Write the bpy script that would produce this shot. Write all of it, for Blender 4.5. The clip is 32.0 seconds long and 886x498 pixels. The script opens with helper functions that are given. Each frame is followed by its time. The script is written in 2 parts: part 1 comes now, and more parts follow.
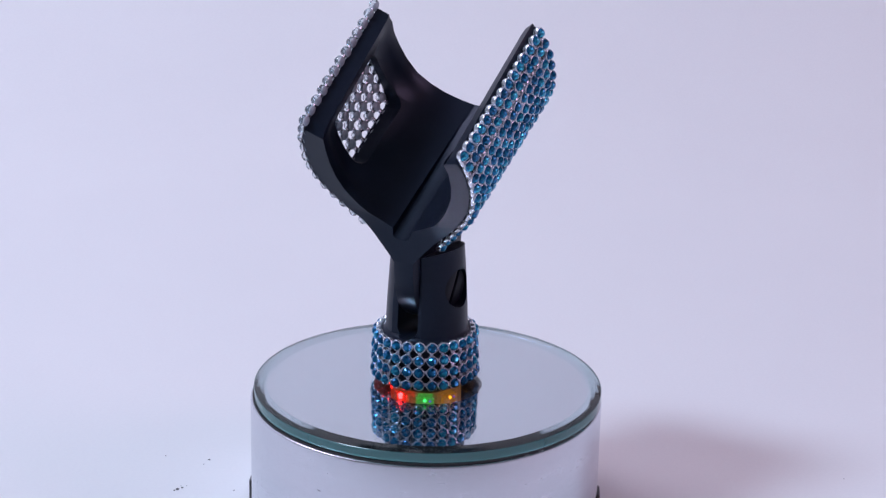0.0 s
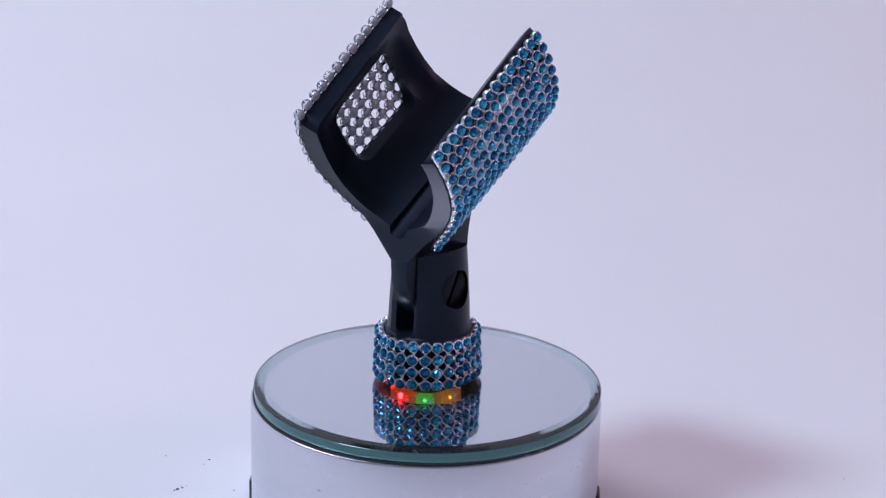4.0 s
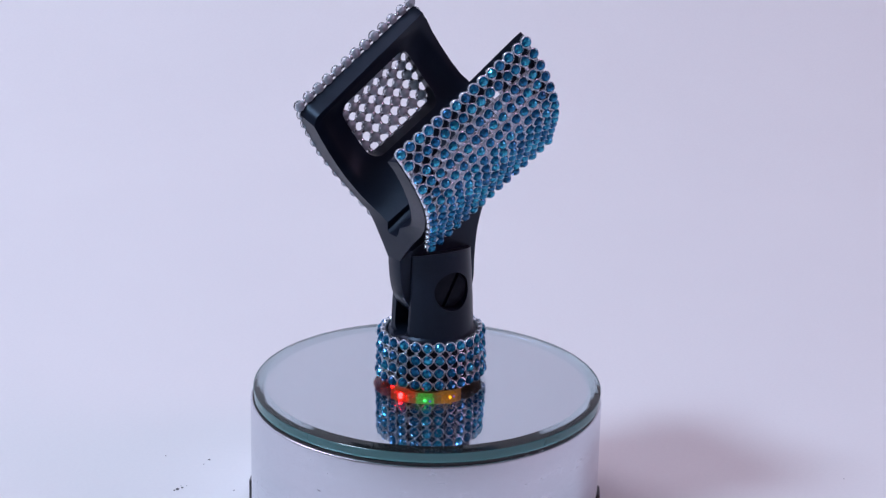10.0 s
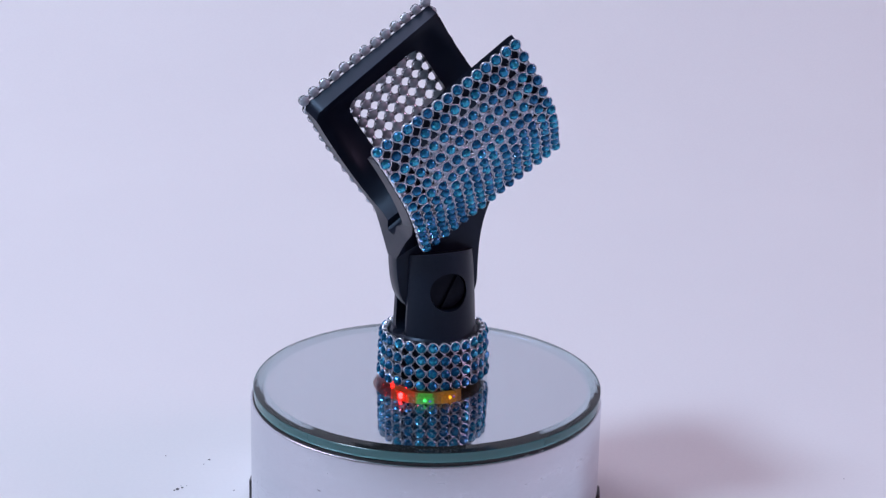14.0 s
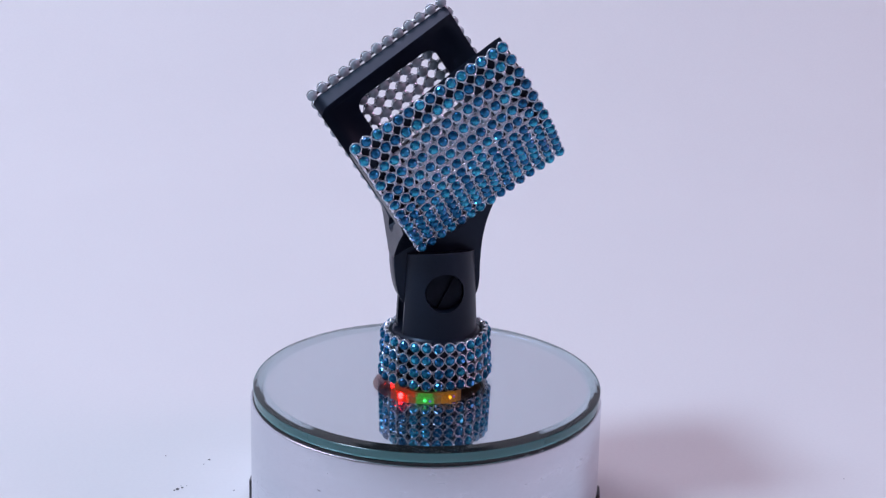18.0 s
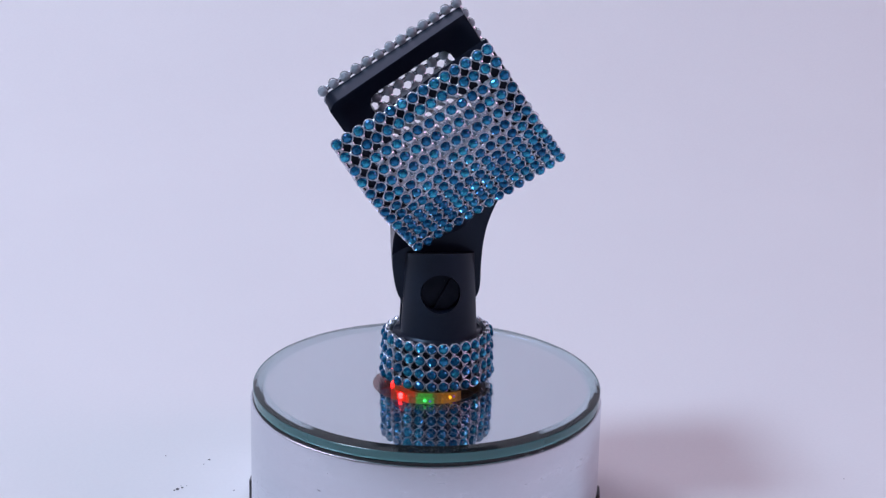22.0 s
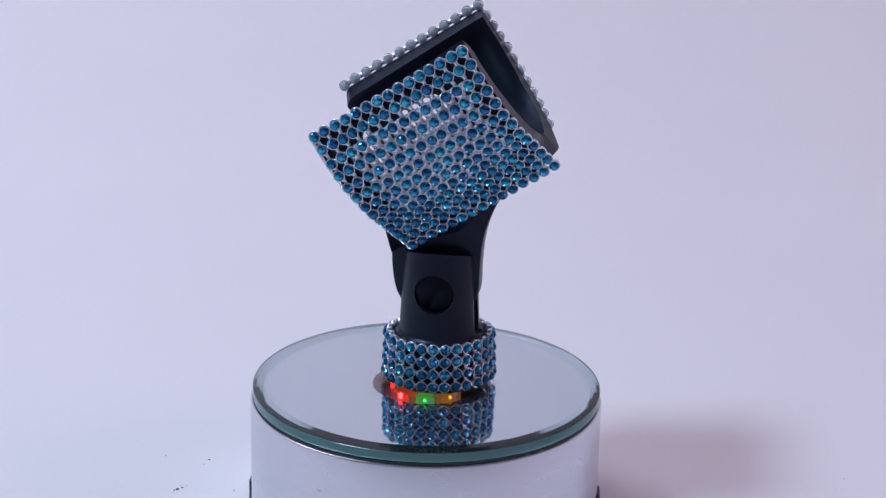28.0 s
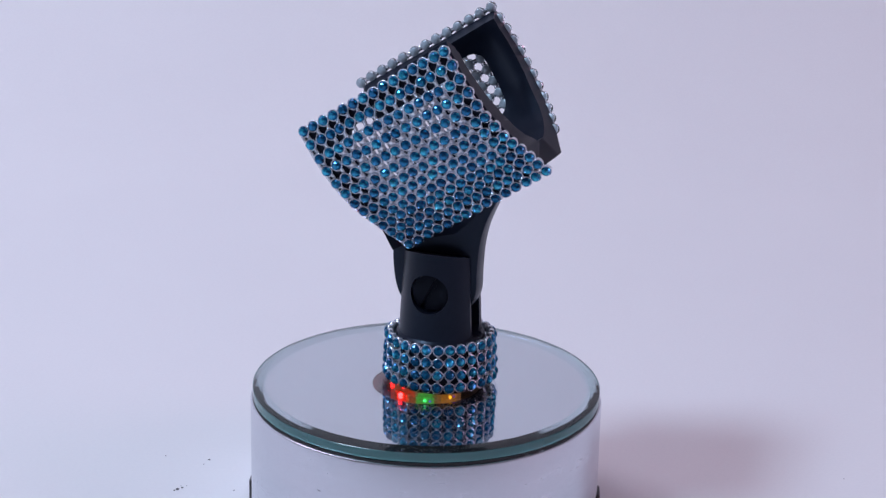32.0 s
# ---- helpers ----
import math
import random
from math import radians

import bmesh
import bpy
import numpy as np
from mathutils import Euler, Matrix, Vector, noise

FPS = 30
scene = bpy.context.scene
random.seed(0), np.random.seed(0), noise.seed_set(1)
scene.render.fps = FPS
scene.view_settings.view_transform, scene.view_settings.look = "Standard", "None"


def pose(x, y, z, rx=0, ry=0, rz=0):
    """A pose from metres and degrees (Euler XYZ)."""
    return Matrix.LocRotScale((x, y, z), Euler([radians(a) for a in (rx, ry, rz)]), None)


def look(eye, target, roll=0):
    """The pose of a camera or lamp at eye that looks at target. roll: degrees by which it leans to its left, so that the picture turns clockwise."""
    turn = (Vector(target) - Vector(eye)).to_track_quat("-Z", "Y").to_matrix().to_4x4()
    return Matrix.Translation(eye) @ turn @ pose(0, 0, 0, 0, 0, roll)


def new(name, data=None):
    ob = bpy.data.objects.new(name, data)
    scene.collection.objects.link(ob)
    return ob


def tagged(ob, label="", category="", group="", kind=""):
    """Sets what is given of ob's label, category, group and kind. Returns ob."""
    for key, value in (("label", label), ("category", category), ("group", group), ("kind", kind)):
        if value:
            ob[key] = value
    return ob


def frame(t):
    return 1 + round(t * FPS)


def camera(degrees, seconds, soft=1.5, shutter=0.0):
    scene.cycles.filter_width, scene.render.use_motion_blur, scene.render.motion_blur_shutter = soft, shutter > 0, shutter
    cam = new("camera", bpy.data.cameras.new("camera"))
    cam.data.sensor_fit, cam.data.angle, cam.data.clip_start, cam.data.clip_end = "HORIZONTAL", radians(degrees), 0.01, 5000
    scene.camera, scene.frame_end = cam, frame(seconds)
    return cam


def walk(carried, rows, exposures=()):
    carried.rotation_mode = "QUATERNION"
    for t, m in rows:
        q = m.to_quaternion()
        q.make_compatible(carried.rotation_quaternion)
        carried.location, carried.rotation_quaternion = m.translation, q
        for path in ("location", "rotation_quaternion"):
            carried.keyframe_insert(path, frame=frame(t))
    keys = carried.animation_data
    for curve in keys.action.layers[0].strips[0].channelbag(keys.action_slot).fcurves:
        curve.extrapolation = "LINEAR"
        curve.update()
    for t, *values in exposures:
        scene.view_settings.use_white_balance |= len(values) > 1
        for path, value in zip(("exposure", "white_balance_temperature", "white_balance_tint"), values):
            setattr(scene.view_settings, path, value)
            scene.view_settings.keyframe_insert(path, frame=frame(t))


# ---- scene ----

# ---------- camera: a tripod shot of a small turntable, lengths below in metres ----------
TILT, TURN = radians(18.456), radians(-0.572)
EYE = Vector((0.00910, -0.54063, 0.22084))
AIM = EYE + Vector((math.sin(TURN) * math.cos(TILT), math.cos(TURN) * math.cos(TILT), -math.sin(TILT)))
cam = camera(24.91, 32.0, soft=1.35)
walk(cam, [(0.0, look(EYE, AIM, 1.228)), (32.0, look(EYE, AIM, 1.228))], [(0.0, 0.04), (8.0, 0.0), (19.0, 0.01), (22.0, -0.03), (25.0, -0.05), (32.0, -0.09)])

# ---------- light ----------
world = bpy.data.worlds.new("room_air")
scene.world = world
world.use_nodes = True
world.node_tree.nodes["Background"].inputs[0].default_value = (0.68, 0.58, 1.0, 1)
world.node_tree.nodes["Background"].inputs[1].default_value = 0.25


def area_lamp(name, eye, target, size, watts, colour):
    data = bpy.data.lights.new(name, "AREA")
    data.shape, data.size, data.energy, data.color = "DISK", size, watts, colour
    ob = new(name, data)
    ob.matrix_world = look(eye, target)
    return ob


area_lamp("key_lamp", (-0.74, -0.34, 1.19), (0, 0, 0.0), 0.30, 11.2, (0.60, 0.77, 1.0))
area_lamp("side_lamp", (1.30, -0.30, 0.68), (0.1, 0.1, 0.0), 0.65, 4.0, (1.0, 0.56, 0.78))
# Soft fill added overhead, out of view, placed to suit the cradle rim's sheen.
area_lamp("overhead_fill", (-0.78, 0.42, 1.45), (-0.30, 0.10, 0.0), 0.8, 8.6, (0.85, 0.76, 0.99))

# ---------- materials ----------


def material(name, colour=(0.8, 0.8, 0.8), rough=0.5, metal=0.0, **more):
    m = bpy.data.materials.new(name)
    m.use_nodes = True
    b = m.node_tree.nodes["Principled BSDF"]
    b.inputs["Base Color"].default_value = (*colour, 1)
    b.inputs["Roughness"].default_value = rough
    b.inputs["Metallic"].default_value = metal
    for key, value in more.items():
        b.inputs[key.replace("_", " ")].default_value = value
    return m


def node(m, kind, **values):
    made = m.node_tree.nodes.new(kind)
    for key, value in values.items():
        made.inputs[key].default_value = value
    return made


def link(m, a, out, b, inp):
    m.node_tree.links.new(a.outputs[out], b.inputs[inp])


def grain(m, scale, colours, rough=None, bump=0.0, detail=4.0, stretch=(1, 1, 1), fine=None):
    """Noise on colour, roughness and relief; scale in waves a metre, stretched by axis. fine: a second, smaller grain."""
    b = m.node_tree.nodes["Principled BSDF"]
    co = m.node_tree.nodes.new("ShaderNodeTexCoord")
    mp = m.node_tree.nodes.new("ShaderNodeMapping")
    mp.inputs["Scale"].default_value = stretch
    link(m, co, "Object", mp, "Vector")
    nz = node(m, "ShaderNodeTexNoise", Scale=scale, Detail=detail)
    link(m, mp, "Vector", nz, "Vector")
    source = nz
    if fine:
        n2 = node(m, "ShaderNodeTexNoise", Scale=fine, Detail=3.0)
        link(m, mp, "Vector", n2, "Vector")
        mix = m.node_tree.nodes.new("ShaderNodeMath")
        mix.operation = "MULTIPLY_ADD"
        mix.inputs[1].default_value, mix.inputs[2].default_value = 0.5, 0.0
        link(m, n2, "Fac", mix, 0)
        half = m.node_tree.nodes.new("ShaderNodeMath")
        half.operation = "MULTIPLY_ADD"
        half.inputs[1].default_value = 0.5
        link(m, nz, "Fac", half, 0)
        link(m, mix, 0, half, 2)
        source = half
    ramp = m.node_tree.nodes.new("ShaderNodeValToRGB")
    ramp.color_ramp.elements[0].position, ramp.color_ramp.elements[1].position = 0.3, 0.7
    ramp.color_ramp.elements[0].color, ramp.color_ramp.elements[1].color = (*colours[0], 1), (*colours[1], 1)
    link(m, source, 0, ramp, "Fac")
    link(m, ramp, "Color", b, "Base Color")
    if rough:
        mr = node(m, "ShaderNodeMapRange")
        mr.inputs["From Min"].default_value, mr.inputs["From Max"].default_value = 0.3, 0.7
        mr.inputs["To Min"].default_value, mr.inputs["To Max"].default_value = rough
        link(m, source, 0, mr, "Value")
        link(m, mr, "Result", b, "Roughness")
    if bump:
        bp = node(m, "ShaderNodeBump", Strength=bump, Distance=0.0002)
        link(m, source, 0, bp, "Height")
        link(m, bp, "Normal", b, "Normal")
    return m


PAPER = grain(material("white_paper"), 7, ((0.80, 0.80, 0.81), (0.84, 0.84, 0.84)), (0.75, 0.9), 0.15, fine=900)
WALL = grain(material("painted_wall"), 3, ((0.66, 0.66, 0.67), (0.72, 0.72, 0.72)), (0.7, 0.9), 0.1, fine=200)
WOOD = grain(material("floor_wood"), 9, ((0.20, 0.13, 0.08), (0.30, 0.20, 0.12)), (0.4, 0.6), 0.1, stretch=(1, 8, 1))
PLASTIC = grain(material("black_plastic", Specular_IOR_Level=0.28, Specular_Tint=(0.62, 0.78, 1.0, 1)), 160, ((0.005, 0.0075, 0.015), (0.009, 0.0125, 0.024)), (0.30, 0.42), 0.004, fine=2600)
SCREW = grain(material("dark_screw", Specular_IOR_Level=0.12, Specular_Tint=(0.62, 0.78, 1.0, 1)), 300, ((0.004, 0.005, 0.009), (0.009, 0.010, 0.016)), (0.36, 0.46))
ALUMINIUM = grain(material("brushed_aluminium", metal=1.0), 60, ((0.63, 0.65, 0.71), (0.71, 0.73, 0.79)), (0.20, 0.29), 0.004, stretch=(1, 1, 5), fine=420)
SILVER = material("silver_setting", (0.82, 0.87, 0.94), 0.18, 0.78)
CLEAR = material("clear_cup", (0.95, 0.97, 0.99), 0.03, 0.0, Transmission_Weight=1.0, IOR=1.45)
PALE = material("pale_teal_glass", (0.84, 0.94, 0.97), 0.02, 0.0, Transmission_Weight=0.95, IOR=1.5)
BACK = grain(material("grey_cup_back", metal=0.2), 900, ((0.34, 0.41, 0.47), (0.47, 0.56, 0.63)), (0.3, 0.45))
GEM = material("teal_foil_glass", (0.004, 0.18, 0.34), 0.06, 0.64, Coat_Weight=0.3, Coat_Roughness=0.02)
# Random tone per stone and facet puts the foil's sparkle into the colour.
pick = GEM.node_tree.nodes.new("ShaderNodeObjectInfo")
facet = GEM.node_tree.nodes.new("ShaderNodeNewGeometry")
blend = GEM.node_tree.nodes.new("ShaderNodeMath")
blend.operation = "MULTIPLY_ADD"
blend.inputs[1].default_value = 0.34
spread = GEM.node_tree.nodes.new("ShaderNodeMath")
spread.operation = "MULTIPLY"
spread.inputs[1].default_value = 0.66
shade = GEM.node_tree.nodes.new("ShaderNodeValToRGB")
shade.color_ramp.elements.new(0.64)
for spot, tone in zip(shade.color_ramp.elements, ((0.002, 0.032, 0.105, 1), (0.003, 0.185, 0.415, 1), (0.07, 0.78, 0.95, 1))):
    spot.color = tone
link(GEM, pick, "Random", blend, 0)
link(GEM, facet, "Random Per Island", spread, 0)
link(GEM, spread, 0, blend, 2)
link(GEM, blend, 0, shade, "Fac")
link(GEM, shade, "Color", GEM.node_tree.nodes["Principled BSDF"], "Base Color")
GLASS = material("mirror_glass", (0.92, 0.97, 0.985), 0.0, 0.0, Transmission_Weight=1.0, IOR=1.5)
EDGE = material("polished_glass_edge", (0.14, 0.42, 0.42), 0.12, 0.0, Transmission_Weight=0.6, IOR=1.5)
BEVEL = material("bevelled_glass", (0.68, 0.85, 0.87), 0.0, 0.0, Transmission_Weight=0.975, IOR=1.5)
MIRROR = material("mirror_silvering", (0.85, 0.87, 0.91), 0.0, 1.0)
GAP = material("black_gap_shade", (0.010, 0.010, 0.012), 0.5)
FOOT = material("dark_foot", (0.03, 0.03, 0.035), 0.4)
RIM = grain(material("grey_lamp_rim"), 300, ((0.12, 0.125, 0.14), (0.19, 0.195, 0.21)), (0.3, 0.5), 0.05)
HOUSING = grain(material("led_board"), 500, ((0.14, 0.075, 0.035), (0.26, 0.15, 0.07)), (0.3, 0.5), 0.1)
SCUFF = grain(material("grey_scuff", metal=0.5), 1200, ((0.22, 0.22, 0.25), (0.42, 0.41, 0.45)), (0.4, 0.6))
CRUMB = grain(material("dark_crumb"), 900, ((0.08, 0.078, 0.09), (0.20, 0.19, 0.20)), (0.7, 0.9), 0.3)


def glow(name, colour, strength):
    m = material(name, colour, 0.2)
    b = m.node_tree.nodes["Principled BSDF"]
    b.inputs["Emission Color"].default_value = (*colour, 1)
    b.inputs["Emission Strength"].default_value = strength
    return m


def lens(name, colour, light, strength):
    """A glassy cell material with the lamps' scattered light put in as emission."""
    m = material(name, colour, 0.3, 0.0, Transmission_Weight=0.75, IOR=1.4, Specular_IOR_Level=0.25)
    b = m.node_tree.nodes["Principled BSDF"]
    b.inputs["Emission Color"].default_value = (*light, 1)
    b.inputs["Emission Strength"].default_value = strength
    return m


# Each lens emits a little itself, in place of light from its lamp.
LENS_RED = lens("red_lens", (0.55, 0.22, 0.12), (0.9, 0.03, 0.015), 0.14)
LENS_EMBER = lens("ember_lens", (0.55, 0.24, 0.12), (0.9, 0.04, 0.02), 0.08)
LENS_GREEN = lens("green_lens", (0.35, 0.75, 0.25), (0.02, 0.5, 0.07), 0.36)
LENS_AMBER = lens("amber_lens", (0.9, 0.6, 0.2), (0.6, 0.28, 0.02), 0.15)
# Unlit brown plastic; scattered lamp light is put in as faint emission.
GLOW_BROWN = lens("brown_glow", (0.45, 0.28, 0.16), (0.45, 0.22, 0.10), 0.16)
LED_RED = glow("red_led", (1.0, 0.013, 0.015), 95)
LED_EMBER = glow("ember_led", (1.0, 0.013, 0.015), 22)
LED_GREEN = glow("green_led", (0.05, 0.85, 0.15), 2.6)
LED_AMBER = glow("amber_led", (1.0, 0.42, 0.03), 3)
LED_VIOLET = glow("violet_led", (0.22, 0.06, 1.0), 0.9)

# ---------- building helpers, lengths in millimetres from here on ----------
MM = 0.001


def finish(bm, name, mats, sharp=32, crisp=False):
    for f in bm.faces:
        f.smooth = True
    limit = radians(sharp)
    for e in bm.edges:
        if len(e.link_faces) == 2:
            e.smooth = e.calc_face_angle(0.0) < limit
            if crisp and e.smooth and e.calc_face_angle(0.0) > 0.12:
                a, b = (f.calc_area() for f in e.link_faces)
                e.smooth = min(a, b) > 0.22 * max(a, b)
    me = bpy.data.meshes.new(name)
    bm.to_mesh(me)
    bm.free()
    me.transform(Matrix.Scale(MM, 4))
    for m in mats if isinstance(mats, (list, tuple)) else [mats]:
        me.materials.append(m)
    return me


def part(name, bm, mat, parent, label="", sharp=32, crisp=False):
    ob = new(name, finish(bm, name, mat, sharp, crisp))
    ob.parent = parent
    if label:
        ob["label"] = label
    return ob


def thing(name, label, category, at=(0, 0, 0), group=""):
    ob = new(name)
    ob.empty_display_size = 0.01
    ob.location = Vector(at) * MM
    return tagged(ob, label, category, group)


def lathe(outline, seg=96, slots=None, closed=False):
    """Turns (radius, height) pairs about the z axis; a radius of 0 closes to a point."""
    bm = bmesh.new()
    rings = []
    for r, z in outline:
        if r < 1e-6:
            rings.append([bm.verts.new((0, 0, z))])
        else:
            rings.append([bm.verts.new((r * math.cos(2 * math.pi * i / seg), r * math.sin(2 * math.pi * i / seg), z)) for i in range(seg)])
    pairs = list(zip(rings, rings[1:])) + ([(rings[-1], rings[0])] if closed else [])
    for k, (a, b) in enumerate(pairs):
        for i in range(seg):
            j = (i + 1) % seg
            loop = [a[i % len(a)], a[j % len(a)], b[j % len(b)], b[i % len(b)]]
            loop = [v for n, v in enumerate(loop) if v not in loop[:n]]
            if len(loop) > 2:
                f = bm.faces.new(loop)
                f.material_index = slots[k] if slots else 0
    bmesh.ops.recalc_face_normals(bm, faces=bm.faces)
    return bm


def prism(points, place, lo, hi, steps=1):
    """Sweeps a closed outline of (a, b) pairs from lo to hi; place(a, b, c) gives the corner's position."""
    bm = bmesh.new()
    rows = [[bm.verts.new(place(a, b, lo + (hi - lo) * k / steps)) for a, b in points] for k in range(steps + 1)]
    n = len(points)
    for r, q in zip(rows, rows[1:]):
        for i in range(n):
            bm.faces.new((r[i], r[(i + 1) % n], q[(i + 1) % n], q[i]))
    bm.faces.new(rows[0][::-1])
    bm.faces.new(rows[-1])
    bmesh.ops.recalc_face_normals(bm, faces=bm.faces)
    return bm


def cut(bm, cutters, bevel=0.0):
    """Takes the cutters out of bm and rounds the sharp edges."""
    def temporary(b):
        me = bpy.data.meshes.new("temporary")
        b.to_mesh(me)
        b.free()
        return new("temporary", me)
    body = temporary(bm)
    tools = [temporary(b) for b in cutters]
    for t in tools:
        mod = body.modifiers.new("cut", "BOOLEAN")
        mod.operation, mod.object, mod.solver = "DIFFERENCE", t, "EXACT"
    if bevel:
        mod = body.modifiers.new("round", "BEVEL")
        mod.width, mod.segments, mod.limit_method, mod.angle_limit = bevel, 2, "ANGLE", radians(40)
    bpy.context.view_layer.update()
    me = bpy.data.meshes.new_from_object(body.evaluated_get(bpy.context.evaluated_depsgraph_get()))
    out = bmesh.new()
    out.from_mesh(me)
    for t in [body, *tools]:
        old = t.data
        bpy.data.objects.remove(t)
        bpy.data.meshes.remove(old)
    bpy.data.meshes.remove(me)
    return out


def rounded(w, h, r, seg=6):
    """A rounded rectangle about the origin."""
    pts = []
    for cx, cy, a0 in ((w / 2 - r, h / 2 - r, 0), (-w / 2 + r, h / 2 - r, 90), (-w / 2 + r, -h / 2 + r, 180), (w / 2 - r, -h / 2 + r, 270)):
        for k in range(seg + 1):
            a = radians(a0 + 90 * k / seg)
            pts.append((cx + r * math.cos(a), cy + r * math.sin(a)))
    return pts


def box(x0, x1, y0, y1, z0, z1):
    return prism([(x0, y0), (x1, y0), (x1, y1), (x0, y1)], lambda a, b, c: (a, b, c), z0, z1)


def structure(name, bm, mat, label, category):
    return tagged(new(name, finish(bm, name, mat)), label, category, kind="structure")


# ---------- the place: a paper sweep in a plain room ----------
FLOOR = -40.0


def paper_sweep():
    line = [(-900, 0)]
    R, y0 = 420, 330
    for k in range(25):
        a = radians(90 * k / 24)
        line.append((y0 + R * math.sin(a), R - R * math.cos(a)))
    line.append((y0 + R, 1250))
    back = [(y + 0.0, z) for y, z in line]
    shell = back + [(y0 + R + 1.2, 1250)] + [(y0 + (R + 1.2) * math.sin(radians(90 * k / 24)), R - (R + 1.2) * math.cos(radians(90 * k / 24))) for k in range(24, -1, -1)] + [(-900, -1.2)]
    return prism(shell, lambda a, b, c: (c, a, b + FLOOR), -1000, 1000)


structure("backdrop", paper_sweep(), PAPER, "seamless white paper sweep curving up behind the turntable", "backdrop")
structure("ground", box(-2200, 2200, -2200, 2200, FLOOR - 42, FLOOR - 2), WOOD, "plain wooden floor under the paper", "floor")
structure("wall_north", box(-2200, 2200, 2200, 2300, FLOOR - 2, 1800), WALL, "plain painted wall", "wall")
structure("wall_south", box(-2200, 2200, -2300, -2200, FLOOR - 2, 1800), WALL, "plain painted wall", "wall")
structure("wall_east", box(2200, 2300, -2300, 2300, FLOOR - 2, 1800), WALL, "plain painted wall", "wall")
structure("wall_west", box(-2300, -2200, -2300, 2300, FLOOR - 2, 1800), WALL, "plain painted wall", "wall")
structure("ceiling", box(-2300, 2300, -2300, 2300, 1800, 1900), WALL, "plain painted ceiling", "ceiling")

# ---------- turntable ----------
turntable = thing("turntable_base", "round brushed aluminium motor base standing on white paper", "turntable", (-0.3, 0, FLOOR))
Z0 = -FLOOR
part("drum", lathe([(0, 1.2), (50.6, 1.2), (50.9, 1.6), (50.9, Z0 - 4.7), (50.75, Z0 - 4.3), (50.3, Z0 - 4.05), (44, Z0 - 4.1), (44, 6), (0, 6)], 160), ALUMINIUM, turntable, "brushed aluminium drum wall")
# Shade of the gap under the glass, built in as a black ring.
part("gap_shade", lathe([(17.5, Z0 - 4.0), (50.35, Z0 - 4.0), (50.35, Z0 - 3.4), (49.4, Z0 - 3.4), (49.4, Z0 - 2.9), (17.5, Z0 - 2.9)], 128, closed=True), GAP, turntable, "black ring put in for the shaded gap under the glass")


def scuff(deg, high, wide, tall):
    """A small worn mark lying on the drum wall."""
    bm = bmesh.new()
    steps, r = 10, 50.93
    rows = []
    for k in range(steps + 1):
        a = radians(deg) + wide / r * (k / steps - 0.5)
        half = tall * (0.25 + 0.75 * math.sin(math.pi * k / steps)) * (0.7 + 0.5 * ((k * 7) % 5) / 5)
        slope = 0.25 * wide * (k / steps - 0.5)
        rows.append([bm.verts.new((rr * math.cos(a), rr * math.sin(a), high - slope + d * half)) for rr, d in ((r - 0.1, -1), (r, -0.8), (r, 0.8), (r - 0.1, 1))])
    for p, q in zip(rows, rows[1:]):
        for i in range(3):
            bm.faces.new((p[i], p[i + 1], q[i + 1], q[i]))
    return bm


for deg, high, wide, tall in ((-123.5, 24.2, 1.2, 0.22), (-113.0, 22.4, 4.5, 0.07), (-109.0, 21.0, 1.6, 0.06), (-74.0, 19.5, 1.0, 0.12), (-96.0, 15.5, 2.2, 0.05)):
    part("scuff", scuff(deg, high, wide, tall), SCUFF, turntable, "small grey scuff on the aluminium")
for k in range(4):
    foot = prism(rounded(9, 7.6, 1.2), lambda a, b, c: (a, b, c), 0, 7.6)
    bmesh.ops.bevel(foot, geom=foot.edges[:], offset=0.5, segments=2, affect="EDGES")
    f = part("foot", foot, FOOT, turntable, "dark plastic foot tab")
    f.matrix_local = pose(0, 0, 0, 0, 0, 90 * k - 2) @ Matrix.Translation((0.0472, 0, 0))
part("led_socket", lathe([(0, Z0 - 10), (17.4, Z0 - 10), (17.4, Z0 - 3.05), (15.9, Z0 - 3.05), (15.6, Z0 - 3.5), (15.6, Z0 - 8.6), (0, Z0 - 8.6)], 72), RIM, turntable, "grey well with a ring of small lamps")
part("hub", lathe([(0, Z0 - 8.8), (6.4, Z0 - 8.8), (6.4, Z0 - 3.4), (6.0, Z0 - 3.1), (0, Z0 - 3.1)], 64), HOUSING, turntable, "brown plastic hub between the lamps")


def led_block(w=5.2):
    """A square clear cell with softened edges, standing in the well."""
    bm = prism(rounded(3.4, w, 0.5, 3), lambda a, b, c: (a, b, c), Z0 - 8.55, Z0 - 3.1)
    bmesh.ops.bevel(bm, geom=[e for e in bm.edges if min(v.co.z for v in e.verts) > Z0 - 4], offset=0.5, segments=2, affect="EDGES")
    return bm


def led_lamp(r):
    """A small lamp dome on the front of its cell."""
    return lathe([(0, -0.5), (r, -0.5), (0.92 * r, -0.05), (0.5 * r, 0.3 * r), (0, 0.4 * r)], 14)


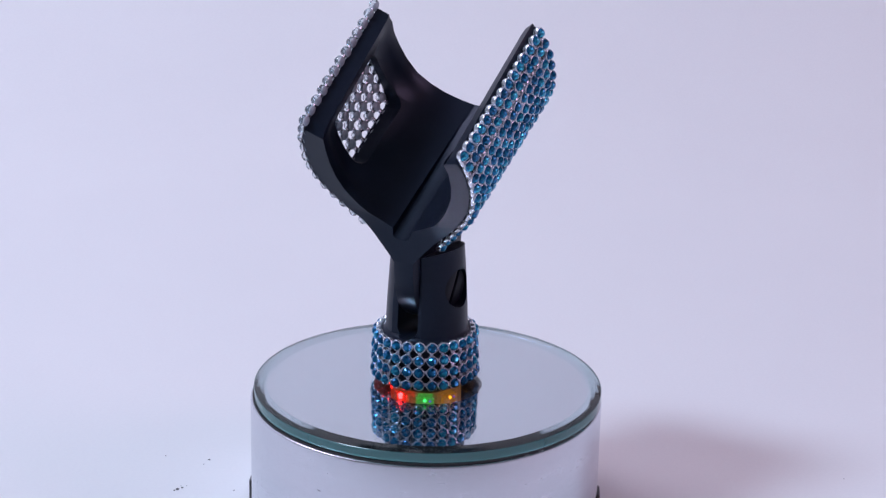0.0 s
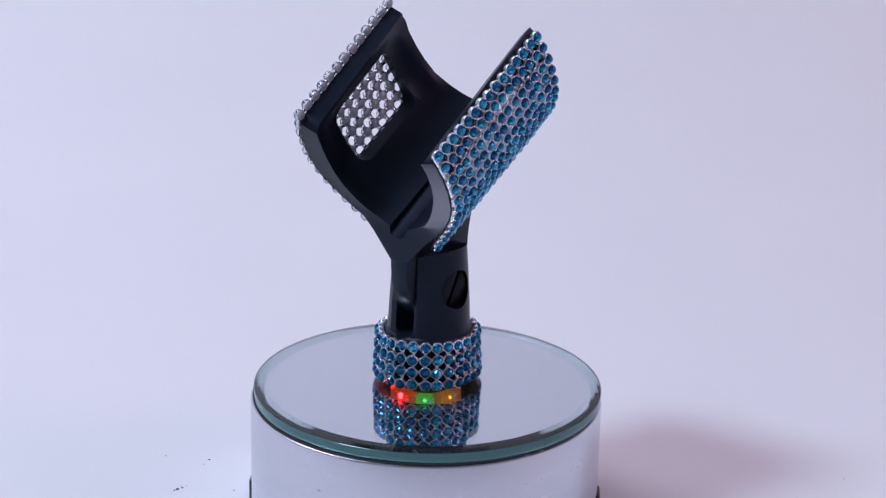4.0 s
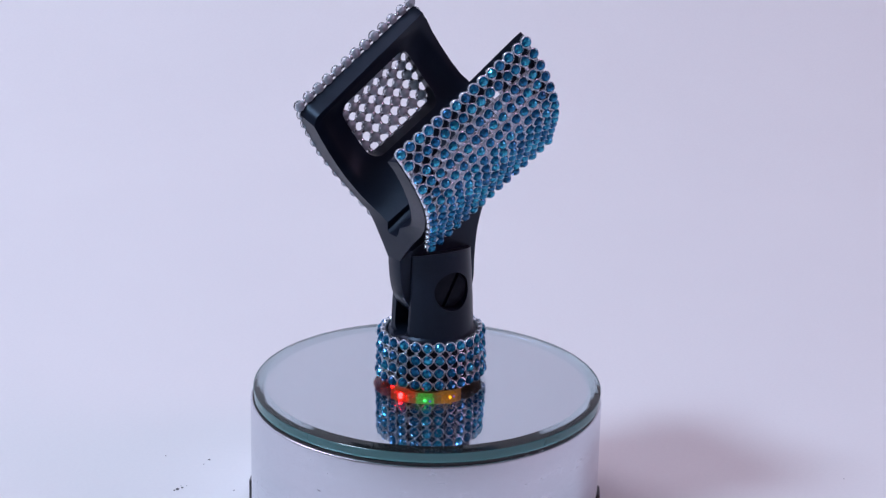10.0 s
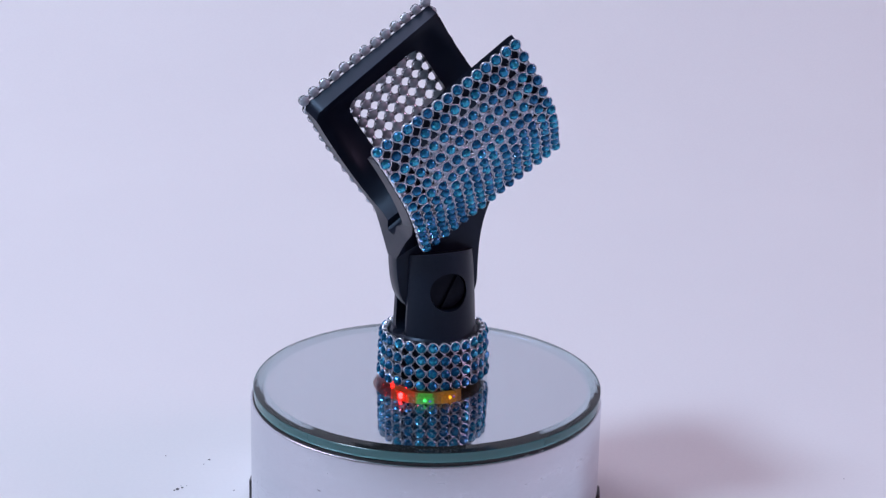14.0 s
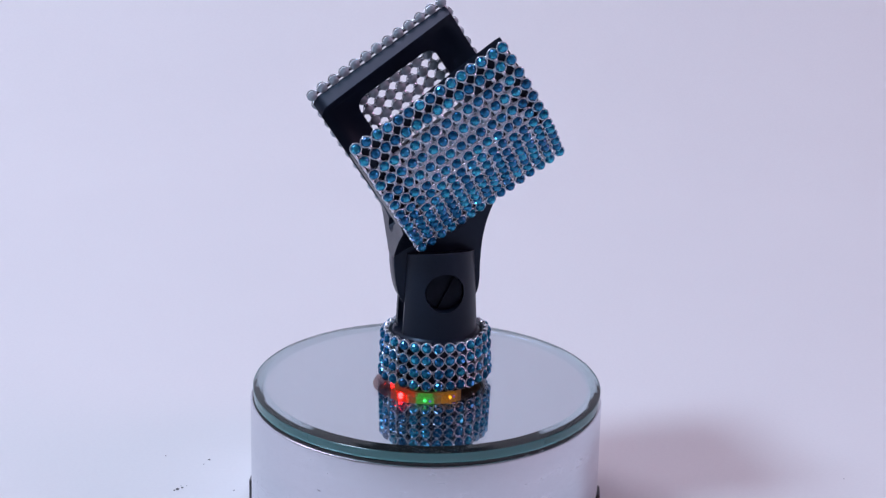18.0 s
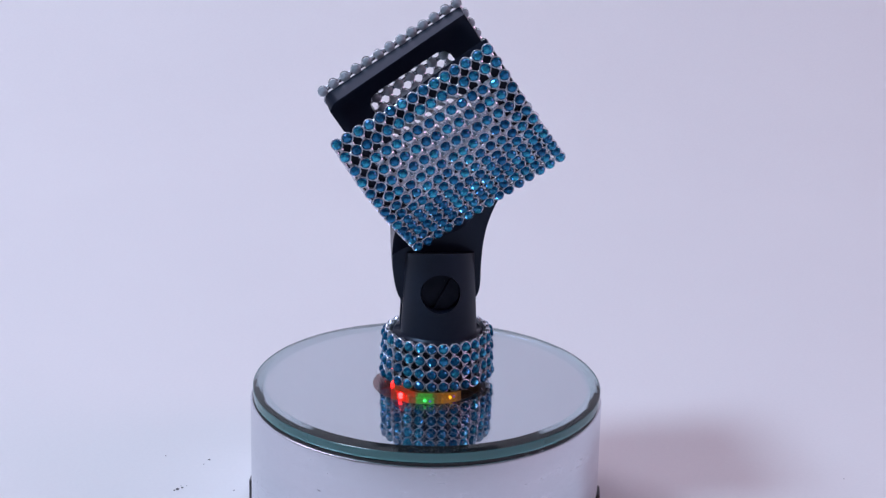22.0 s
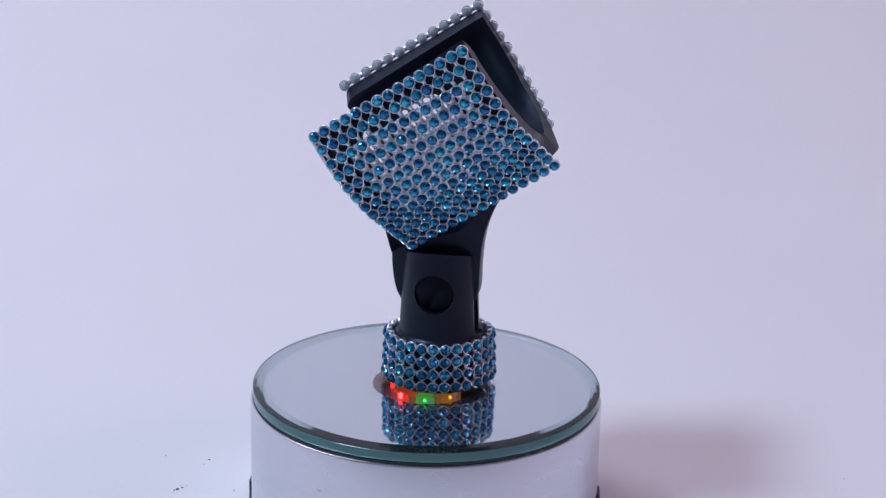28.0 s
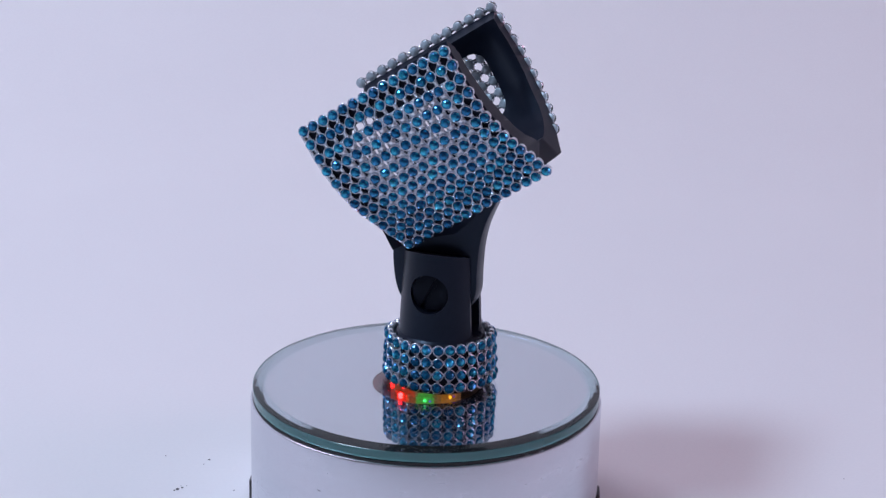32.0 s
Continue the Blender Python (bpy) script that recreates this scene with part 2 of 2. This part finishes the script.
LENSES = {"red": LENS_RED, "green": LENS_GREEN, "amber": LENS_AMBER, "brown": GLOW_BROWN, "ember": LENS_EMBER}
LAMPS = {"red": LED_RED, "green": LED_GREEN, "amber": LED_AMBER, "ember": LED_EMBER}
DIE = {"red": 0.95, "green": 0.5, "amber": 0.45, "ember": 0.95}
RING = ((167, "ember"), (-137, "red"), (-91, "green"), (-45, "amber"), (0, "brown"))
CELL_R = 8.4
FACE = 1.75 * MM
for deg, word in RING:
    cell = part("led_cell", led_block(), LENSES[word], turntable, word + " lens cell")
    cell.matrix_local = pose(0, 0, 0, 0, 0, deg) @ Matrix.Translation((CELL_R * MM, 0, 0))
    if word in LAMPS:
        dome = part("led", led_lamp(DIE[word]), LAMPS[word], cell, "lit " + word + " lamp")
        dome.matrix_local = Matrix.Translation((FACE, 0, (Z0 - 4.2) * MM)) @ pose(0, 0, 0, 0, 90, 0)
    if word in ("green", "amber"):
        dome = part("led", led_lamp(0.32), LED_VIOLET, cell, "faint violet lamp")
        dome.matrix_local = Matrix.Translation((FACE, 1.5 * MM, (Z0 - 4.3) * MM)) @ pose(0, 0, 0, 0, 90, 0)
# Brown ring added between the cells, its faint glow made by emission.
part("glow_ring", lathe([(6.6, Z0 - 8.5), (9.4, Z0 - 8.5), (9.4, Z0 - 3.6), (9.1, Z0 - 3.2), (6.6, Z0 - 3.2)], 64, closed=True), GLOW_BROWN, turntable, "brown ring between the lens cells, lamp glow put in as emission")

mirror = thing("mirror_plate", "round mirror glass disc lying on the aluminium turntable base", "mirror", (0.15, -0.3, -3.3))
part("glass", lathe([(0, 0.6), (15.7, 0.6), (49.7, 0.6), (49.7, 0.0), (49.9, 0.0), (50.3, 0.3), (50.3, 2.8), (50.2, 2.9), (48.6, 3.32), (46.8, 3.6), (0, 3.6)], 192, [0, 1, 1, 2, 2, 2, 2, 3, 3, 0]), [GLASS, MIRROR, EDGE, BEVEL], mirror, "clear bevelled glass, silvered behind but for a clear round window", sharp=4)

# ---------- the microphone clip: its own axes ----------
S_AX, U_AX, N_AX = Vector((0.8511, -0.5250, 0)), Vector((0.4392, 0.7119, 0.5480)), Vector((-0.2877, -0.4664, 0.8365))
UH = Vector((0.5250, 0.8511, 0))
UP = Vector((0, 0, 1))
BASE_S, BASE_U = -2.4, 2.8
ORIGIN = S_AX * BASE_S + UH * BASE_U


def at_sun(s, u, n):
    """Across the channel, along it, and up from it."""
    return S_AX * s + U_AX * u + N_AX * n - ORIGIN


def at_suz(s, h, z):
    """Across, level along the channel, and straight up."""
    return S_AX * s + UH * h + UP * z - ORIGIN


def lean(n):
    return -2.6 + 3.4 * min(1.0, max(0.0, (n - 45) / 27))


def splay(side, u, n, inner=False):
    """How far a wall leans across at its front end, running out towards its back end."""
    f = (u - 18) / 47
    if side > 0:
        return (-0.4 - 0.9 * f) * min(1.0, max(0.0, (n - 52) / 16))
    front = np.interp(n, (58, 79), (0, 3.0)) if inner else np.interp(n, (53, 61, 69, 77, 80.5, 84), (0, -0.9, -1.2, 0, 1.5, 3.0))
    return float(front * (1 - f) + f * np.interp(n, (46, 56, 74, 84), (0, -1.9, -1.9, -0.6)))


clip = thing("microphone_clip", "black plastic microphone clip covered with teal rhinestones, standing on the mirror", "microphone clip", ORIGIN)

OUTER = [(24.6, 81.9), (25.3, 80.6), (25.7, 77.0), (25.9, 73.0), (25.7, 67.5), (25.0, 63.5), (23.9, 60.0), (21.6, 55.6), (18.2, 51.0), (14.4, 46.6), (10.6, 42.6), (8.0, 39.4), (6.2, 37.2), (3.9, 34.3)]
INNER = [(0.6, 44.0), (2.0, 44.1), (2.8, 44.6), (3.1, 46.4), (7.0, 47.9), (10.8, 50.2), (14.0, 53.6), (17.0, 58.4), (19.4, 63.6), (20.8, 69.0), (21.3, 74.0), (21.0, 78.4), (19.1, 79.0), (19.1, 80.4)]
STONE_LINE = [(25.2, 84.6), *OUTER[2:]]


def clip_head():
    """The open channel: outer skin, inner skin with a shallow hollow in each side, and a groove along the bottom."""
    pts = [(-1, h, n, 0) for h, n in OUTER] + [(1, h, n, 0) for h, n in OUTER[::-1]] + [(1, h, n, 1) for h, n in INNER[::-1]]
    pts += [(-1, h, n, 1) for h, n in INNER]
    bm = bmesh.new()
    rows = []
    ends = (18.1, 66.1)
    stops = [18.1, 18.5, 19.2, 20.4, 22, 25, 28, 32, 37, 42, 47, 52, 56, 59, 62, 63.6, 64.8, 65.6, 66.1]
    for u in stops:
        near = min(u - ends[0], ends[1] - u)
        drop = (1.6 if u < 40 else 0.2) * (1 - min(1.0, near / 2.9)) ** 2
        deep = 2.2 * min(1.0, max(0.0, (near - 1.6) / 6.0))
        deep = deep * deep * (3 * 2.2 - 2 * deep) / 2.2 ** 2 if deep < 2.2 else 2.2
        row = []
        for side, h, n, skin in pts:
            if skin == 1:
                if n < 46.0:
                    n += (46.2 - n) * min(1.0, max(0.0, (u - 22) / 40))
                h = h + deep * min(1.0, max(0.0, (n - 50) / 8)) * min(1.0, max(0.0, (79.5 - n) / 3))
                if n > 78.9:
                    h += 2.6 if side > 0 else 1.8 + 0.6 * max(0.0, 1 - (ends[1] - u) / 3.2) ** 2
                    n += -1.9 * (ends[1] - u) / 48 if side > 0 else 0.9 * (u - ends[0]) / 48
            if skin == 0 and side < 0:
                h += 0.4
            if skin == 0:
                n += (1.2 if side < 0 else 0.9 - 2.7 * (ends[1] - u) / 48) if n > 80 else 0.0
            m = n - drop * min(1.0, max(0.0, (n - 78.6) / 1.6))
            back = np.interp(m, (46, 58), (-1.0, 1.0)) if side < 0 else -2.4 + 4.2 * min(1.0, max(0.0, (48 - m) / 6))
            back *= max(0.0, (u - 50) / 16.6)
            if side > 0 and skin == 0 and u < 20:
                back = (u - 20) * 0.3
            if skin == 0 and m < 39.5:
                m += (39.5 - m) * min(1.0, max(0.0, (u - 34) / 18))
            spot = at_sun(lean(m) + side * h + splay(side, u, m, skin == 1), u - back, m)
            level = (spot + ORIGIN).dot(UH)
            foot = max(0.0, 1 - (u - 18.1) / 14) * min(1.0, max(0.0, (49 - m) / 3))
            inward = 1.9 * foot if skin == 0 and side < 0 else 0.0
            way = U_AX / U_AX.dot(UH) if skin == 1 else UH
            row.append(bm.verts.new(spot - way * (max(0.0, level + 10.9) * foot) + S_AX * inward))
        rows.append(row)
    k = len(pts)
    for a, b in zip(rows, rows[1:]):
        for i in range(k):
            bm.faces.new((a[i], a[(i + 1) % k], b[(i + 1) % k], b[i]))
    half = len(OUTER)
    for row in (rows[0], rows[-1]):
        left, right = row[:half], row[half:2 * half][::-1]
        right_in, left_in = row[2 * half:3 * half], row[3 * half:][::-1]
        for out, inn in ((left, left_in), (right, right_in)):
            for i in range(half - 1):
                bm.faces.new((out[i], out[i + 1], inn[i + 1], inn[i]))
        bm.faces.new((left[-1], right[-1], right_in[-1], left_in[-1]))
    bmesh.ops.recalc_face_normals(bm, faces=bm.faces)
    window = [(u + 42.0, n + 65.8) for u, n in rounded(27.5, 19.6, 3.6)]
    narrow = [(u + 43.0, n + 65.8) for u, n in rounded(25.5, 19.0, 3.6)]
    wide = [(u + 42.9, n + 62.6) for u, n in rounded(29.4, 20.2, 3.6)]
    cutters = [prism(wide, lambda a, b, c: at_sun(c, a, b), -34, -26.2), prism(window, lambda a, b, c: at_sun(c, a, b), -34, -9), prism(narrow, lambda a, b, c: at_sun(c, a, b), 9, 34)]
    return cut(bm, cutters, 0.55)


head = part("cradle", clip_head(), PLASTIC, clip, "open black plastic cradle with a window in each side", sharp=45, crisp=True)

TONGUE = [(-10.8, 45.2), (-10.8, 44.3), (-10.75, 36.5), (-10.2, 31.5), (-9.0, 27.0), (-6.6, 23.4), (-3.0, 20.8), (2.0, 19.8), (7.0, 20.6), (11.0, 23.0), (13.6, 26.4),
          (14.5, 30.0), (14.6, 35.6), (15.2, 43.3), (16.8, 50.0), (19.8, 56.7), (23.5, 62.0), (10.0, 57.0), (0.0, 51.0), (-7.0, 47.2)]


def smooth_line(points, cuts=4):
    """A soft curve through the points of an open line."""
    out = []
    for i in range(len(points) - 1):
        p0, p1, p2, p3 = (Vector(points[min(max(j, 0), len(points) - 1)]) for j in (i - 1, i, i + 1, i + 2))
        for k in range(cuts):
            f = k / cuts
            out.append(tuple(0.5 * (2 * p1 + (p2 - p0) * f + (2 * p0 - 5 * p1 + 4 * p2 - p3) * f * f + (3 * p1 - p0 - 3 * p2 + p3) * f ** 3)))
    return out + [points[-1]]


TONGUE = TONGUE[:2] + smooth_line(TONGUE[2:17]) + TONGUE[17:]
part("tongue", cut(prism(TONGUE, lambda a, b, c: at_suz(c, a, b), -5.2, 1.3, 1), [], 0.45), PLASTIC, clip, "flat black hinge tongue")


def socket_body():
    rings = [(0, 0.34), (12.6, 0.34), (13.0, 0.8), (13.0, 14.6), (12.6, 15.4), (11.95, 16.0), (11.6, 24.0), (11.0, 34.0), (10.5, 40.6), (10.3, 44.0), (0, 44.0)]
    body = lathe(rings, 72)
    slot = [(a + 0.4, b + 35) for a, b in rounded(6.9, 39.6, 3.2, 8)]
    tool = prism(slot, lambda a, b, c: S_AX * a + UH * c + UP * b, -30, 30)
    slope = [(0, 38.6), (12, 41.9), (12, 50), (-12, 50), (-12, 41.9)]
    bores = [prism(slope, lambda a, b, c: S_AX * a + UH * c + UP * b, -30, 30)]
    for side in (1, -1):
        flat = [(side * 10.9, 15.9), (side * 9.5, 45), (side * 18, 45), (side * 18, 15.9)]
        bores.append(prism(flat, lambda a, b, c: S_AX * c + UH * a + UP * b, -14, 14))
        brow = [(side * 7.0, 42.6), (side * 9.0, 41.0), (side * 10.0, 39.2), (side * 10.9, 36.6), (side * 16, 36.6), (side * 16, 48), (side * 7.0, 48)]
        bores.append(prism(brow, lambda a, b, c: S_AX * c + UH * a + UP * b, -14, 14))
    for side in (1, -1):
        ring = [(5.65 * math.cos(2 * math.pi * k / 40) - 0.1, 5.65 * math.sin(2 * math.pi * k / 40) + 29.6) for k in range(40)]
        bores.append(prism(ring, lambda a, b, c: S_AX * c + UH * a + UP * b, side * 7.2, side * 20))
    return cut(body, [tool, *bores], 0.75)


part("socket", socket_body(), PLASTIC, clip, "slotted black plastic socket", sharp=14)


def screw_head(side):
    ring = [(5.25 * math.cos(2 * math.pi * k / 36), 5.25 * math.sin(2 * math.pi * k / 36)) for k in range(36)]
    place = lambda a, b, c: S_AX * (side * c) + UH * (a - 0.1) + UP * (b + 29.6)
    body = prism(ring, place, 7.0, 9.2)
    t = radians(-27)
    slot = [(x * math.cos(t) - y * math.sin(t), x * math.sin(t) + y * math.cos(t)) for x, y in ((-0.6, -7), (0.6, -7), (0.6, 7), (-0.6, 7))]
    return cut(body, [prism(slot, place, 8.2, 12)], 0.3)


part("screw", screw_head(1), SCREW, clip, "slotted black screw head in a round recess")
part("nut", screw_head(-1), SCREW, clip, "black screw end in a round recess")

# ---------- rhinestones ----------


def stone_mesh(wide=1.0, tall=1.0, clear=False):
    """A faceted teal stone in a round silver cup, or a pale one in a clear cup on a grey foil, resting on z = 0."""
    bm = bmesh.new()
    seg = 14

    def ring(r, z, n, turn=0.0):
        return [bm.verts.new((r * math.cos(2 * math.pi * (i + turn) / n), r * math.sin(2 * math.pi * (i + turn) / n), z)) for i in range(n)]

    def skin(a, b, slot):
        n = len(a)
        for i in range(n):
            bm.faces.new((a[i], a[(i + 1) % n], b[(i + 1) % n], b[i])).material_index = slot
    cup = [ring(r, z, seg) for r, z in ((1.48 if clear else 1.25, 0.0), (1.6 if clear else 1.56, 0.3), (1.66, 1.0), (1.69, 1.36), (1.60, 1.52), (1.44, 1.42))]
    for k, (a, b) in enumerate(zip(cup, cup[1:])):
        skin(a, b, 0 if k or clear else 2)
    bm.faces.new(cup[0][::-1]).material_index = 2

    def spots(r, z, turn=0.0):
        return [Vector((r * math.cos(math.pi * (i + turn) / 4), r * math.sin(math.pi * (i + turn) / 4), z)) for i in range(8)]
    girdle, waist, crown, table = spots(1.48, 1.36), spots(1.30, 1.98, 0.5), spots(0.92, 2.42), spots(0.52, 2.62, 0.5)
    facets = [table]
    for i in range(8):
        j = (i + 1) % 8
        facets += [(girdle[i], girdle[j], waist[i]), (girdle[j], waist[j], waist[i]), (waist[i], waist[j], crown[j]), (crown[i], waist[i], crown[j])]
        facets += [(crown[i], crown[j], table[i]), (crown[j], table[j], table[i])]
    for corners in facets:
        bm.faces.new([bm.verts.new(c) for c in corners]).material_index = 1
    me = finish(bm, "rhinestone", [CLEAR, PALE, BACK] if clear else [SILVER, GEM, BACK], 30)
    me.transform(Matrix.Diagonal((wide, wide, tall, 1)))
    for p in me.polygons:
        if p.material_index == 1:
            p.use_smooth = False
    return me


STONE = stone_mesh()
FLAT_STONE = stone_mesh(0.95, 0.85, True)
rng = random.Random(7)


def set_stone(parent, place, out, along, mesh):
    """One stone at place (millimetres in the clip's space), facing out, with a slight random tilt."""
    out = (out + Vector([rng.uniform(-0.11, 0.11) for _ in range(3)])).normalized()
    x = (along - out * along.dot(out)).normalized()
    y = out.cross(x)
    m = Matrix((x, y, out)).transposed().to_4x4()
    place = place + Vector([rng.uniform(-0.1, 0.1) for _ in range(3)])
    ob = new("rhinestone", mesh)
    ob.parent = parent
    ob.matrix_local = Matrix.Translation(place * MM) @ m @ pose(0, 0, 0, 0, 0, rng.uniform(0, 45))
    return ob


def bar(bm, a, b, out, w=0.5, t=0.45):
    """A thin link from a to b, lying on the surface that faces out."""
    d = (b - a).normalized()
    side = out.cross(d).normalized()
    vs = []
    for p in (a, b):
        for i, j in ((-1, 0), (1, 0), (1, 1), (-1, 1)):
            vs.append(bm.verts.new(p + side * (w * i) + out * (0.25 + t * j)))
    for q in ((0, 1, 2, 3), (7, 6, 5, 4), (0, 4, 5, 1), (1, 5, 6, 2), (2, 6, 7, 3), (3, 7, 4, 0)):
        bm.faces.new([vs[k] for k in q])


def along_line(line, step, count, start=0.0):
    """Points and outward normals at even steps along a line of 2D points."""
    out = []
    for k in range(count):
        want, run = start + step * k, 0.0
        for p, q in zip(line, line[1:]):
            d = math.dist(p, q)
            if run + d >= want or q is line[-1]:
                f = (want - run) / d
                out.append(((p[0] + (q[0] - p[0]) * f, p[1] + (q[1] - p[1]) * f), (-(q[1] - p[1]) / d, (q[0] - p[0]) / d)))
                break
            run += d
    return out


def stone_panel(side, rows, cols):
    line = [(lean(n) + side * h, n) for h, n in STONE_LINE]
    spots = along_line(line, 4.05 if side > 0 else 3.72, rows, 4.2 if side > 0 else 0.4)
    grid = []
    for (a, b), (na, nb) in spots:
        na, nb = (na, nb) if na * side > 0 else (-na, -nb)
        out = S_AX * na + N_AX * nb
        row = []
        for k in range(cols):
            f = k / (cols - 1)
            u = 20.4 + 47.0 * f if side > 0 else 19.1 + (45.8 + np.interp(b, (46, 58), (1.6, 0.0))) * f
            row.append((at_sun(a + splay(side, u, b), u, b) + out * (0.15 if side > 0 else -0.25), out))
        grid.append(row)
    bm = bmesh.new()
    for i, row in enumerate(grid):
        for k, (p, out) in enumerate(row):
            thick = 1.3 if 2 <= i <= 8 and 2 <= k <= 12 else 0.55
            if k < cols - 1:
                bar(bm, p, row[k + 1][0], out, thick if side > 0 else 0.65)
            if i + 1 < len(grid):
                bar(bm, p, grid[i + 1][k][0], out, thick if side > 0 else 0.65)
        if side > 0 and i + 1 < len(grid):
            p, out = row[0]
            q = grid[i + 1][0][0]
            bar(bm, p - U_AX * 1.25, q - U_AX * 1.25, out, 0.34, 1.0)
    panel = part("rhinestone_panel", bm, SILVER, clip, "sheet of teal rhinestones in silver settings")
    for row in grid:
        for p, out in row:
            up = 0.9 * max(0.0, -out.dot(N_AX))
            set_stone(panel, p, (out + S_AX * (side * up)).normalized(), U_AX, STONE if side > 0 else FLAT_STONE)


stone_panel(1, 13, 15)
stone_panel(-1, 12, 13)


def stone_collar():
    bm = bmesh.new()
    count, grid = 27, []
    for k in range(4):
        row = []
        for i in range(count):
            a = 2 * math.pi * (i + 0.88) / count
            out = Vector((math.cos(a), math.sin(a), 0))
            r = 12.8 + 0.15 * (3 - k) + 1.0 * math.cos(a - 1.34) ** 2
            row.append((out * r + Vector((-0.3, 0.2, 2.9 + 3.75 * k + 0.12 * math.sin(3 * a))), out))
        grid.append(row)
    for k, row in enumerate(grid):
        for i, (p, out) in enumerate(row):
            bar(bm, p, row[(i + 1) % count][0], out)
            if k < 3:
                bar(bm, p, grid[k + 1][i][0], out)
    collar = part("rhinestone_collar", bm, SILVER, clip, "four rows of teal rhinestones round the foot")
    for row in grid:
        for p, out in row:
            set_stone(collar, p, out, UP, STONE)


stone_collar()

# ---------- crumbs on the paper ----------


def crumb(x, y, size, seed):
    r = random.Random(seed)
    bm = bmesh.new()
    bmesh.ops.create_icosphere(bm, subdivisions=2, radius=size)
    for v in bm.verts:
        v.co *= r.uniform(0.6, 1.3)
        v.co.z = max(v.co.z * 0.6, -0.25 * size)
    low = min(v.co.z for v in bm.verts)
    for v in bm.verts:
        v.co.z -= low
    ob = new("crumb", finish(bm, "crumb", CRUMB))
    ob.location = Vector((x, y, FLOOR)) * MM
    tagged(ob, "tiny dark crumb lying on white paper", "crumb", "crumbs on the paper")


for k, (x, y, size) in enumerate(((-74.5, 6.6, 0.5), (-73.3, 7.8, 0.35), (-75.4, 5.8, 0.3), (-67.8, 28.4, 0.38), (-69.0, 25.0, 0.2), (-81.6, 30.6, 0.22), (-57.6, 7.0, 0.22), (128.7, 26.3, 0.16), (-72.2, 9.4, 0.15), (-73.8, 9.2, 0.15))):
    crumb(x, y, size, 40 + k)

# ---------- movement ----------


def turned(t):
    f = t / 32.0
    return -(76.94 * f + 1.436 * f * (1 - f))


def motions():
    for ob in (clip, mirror):
        rest = ob.location.copy()
        walk(ob, [(float(t), pose(0, 0, 0, 0, 0, turned(t)) @ Matrix.Translation(rest)) for t in range(33)])


motions()
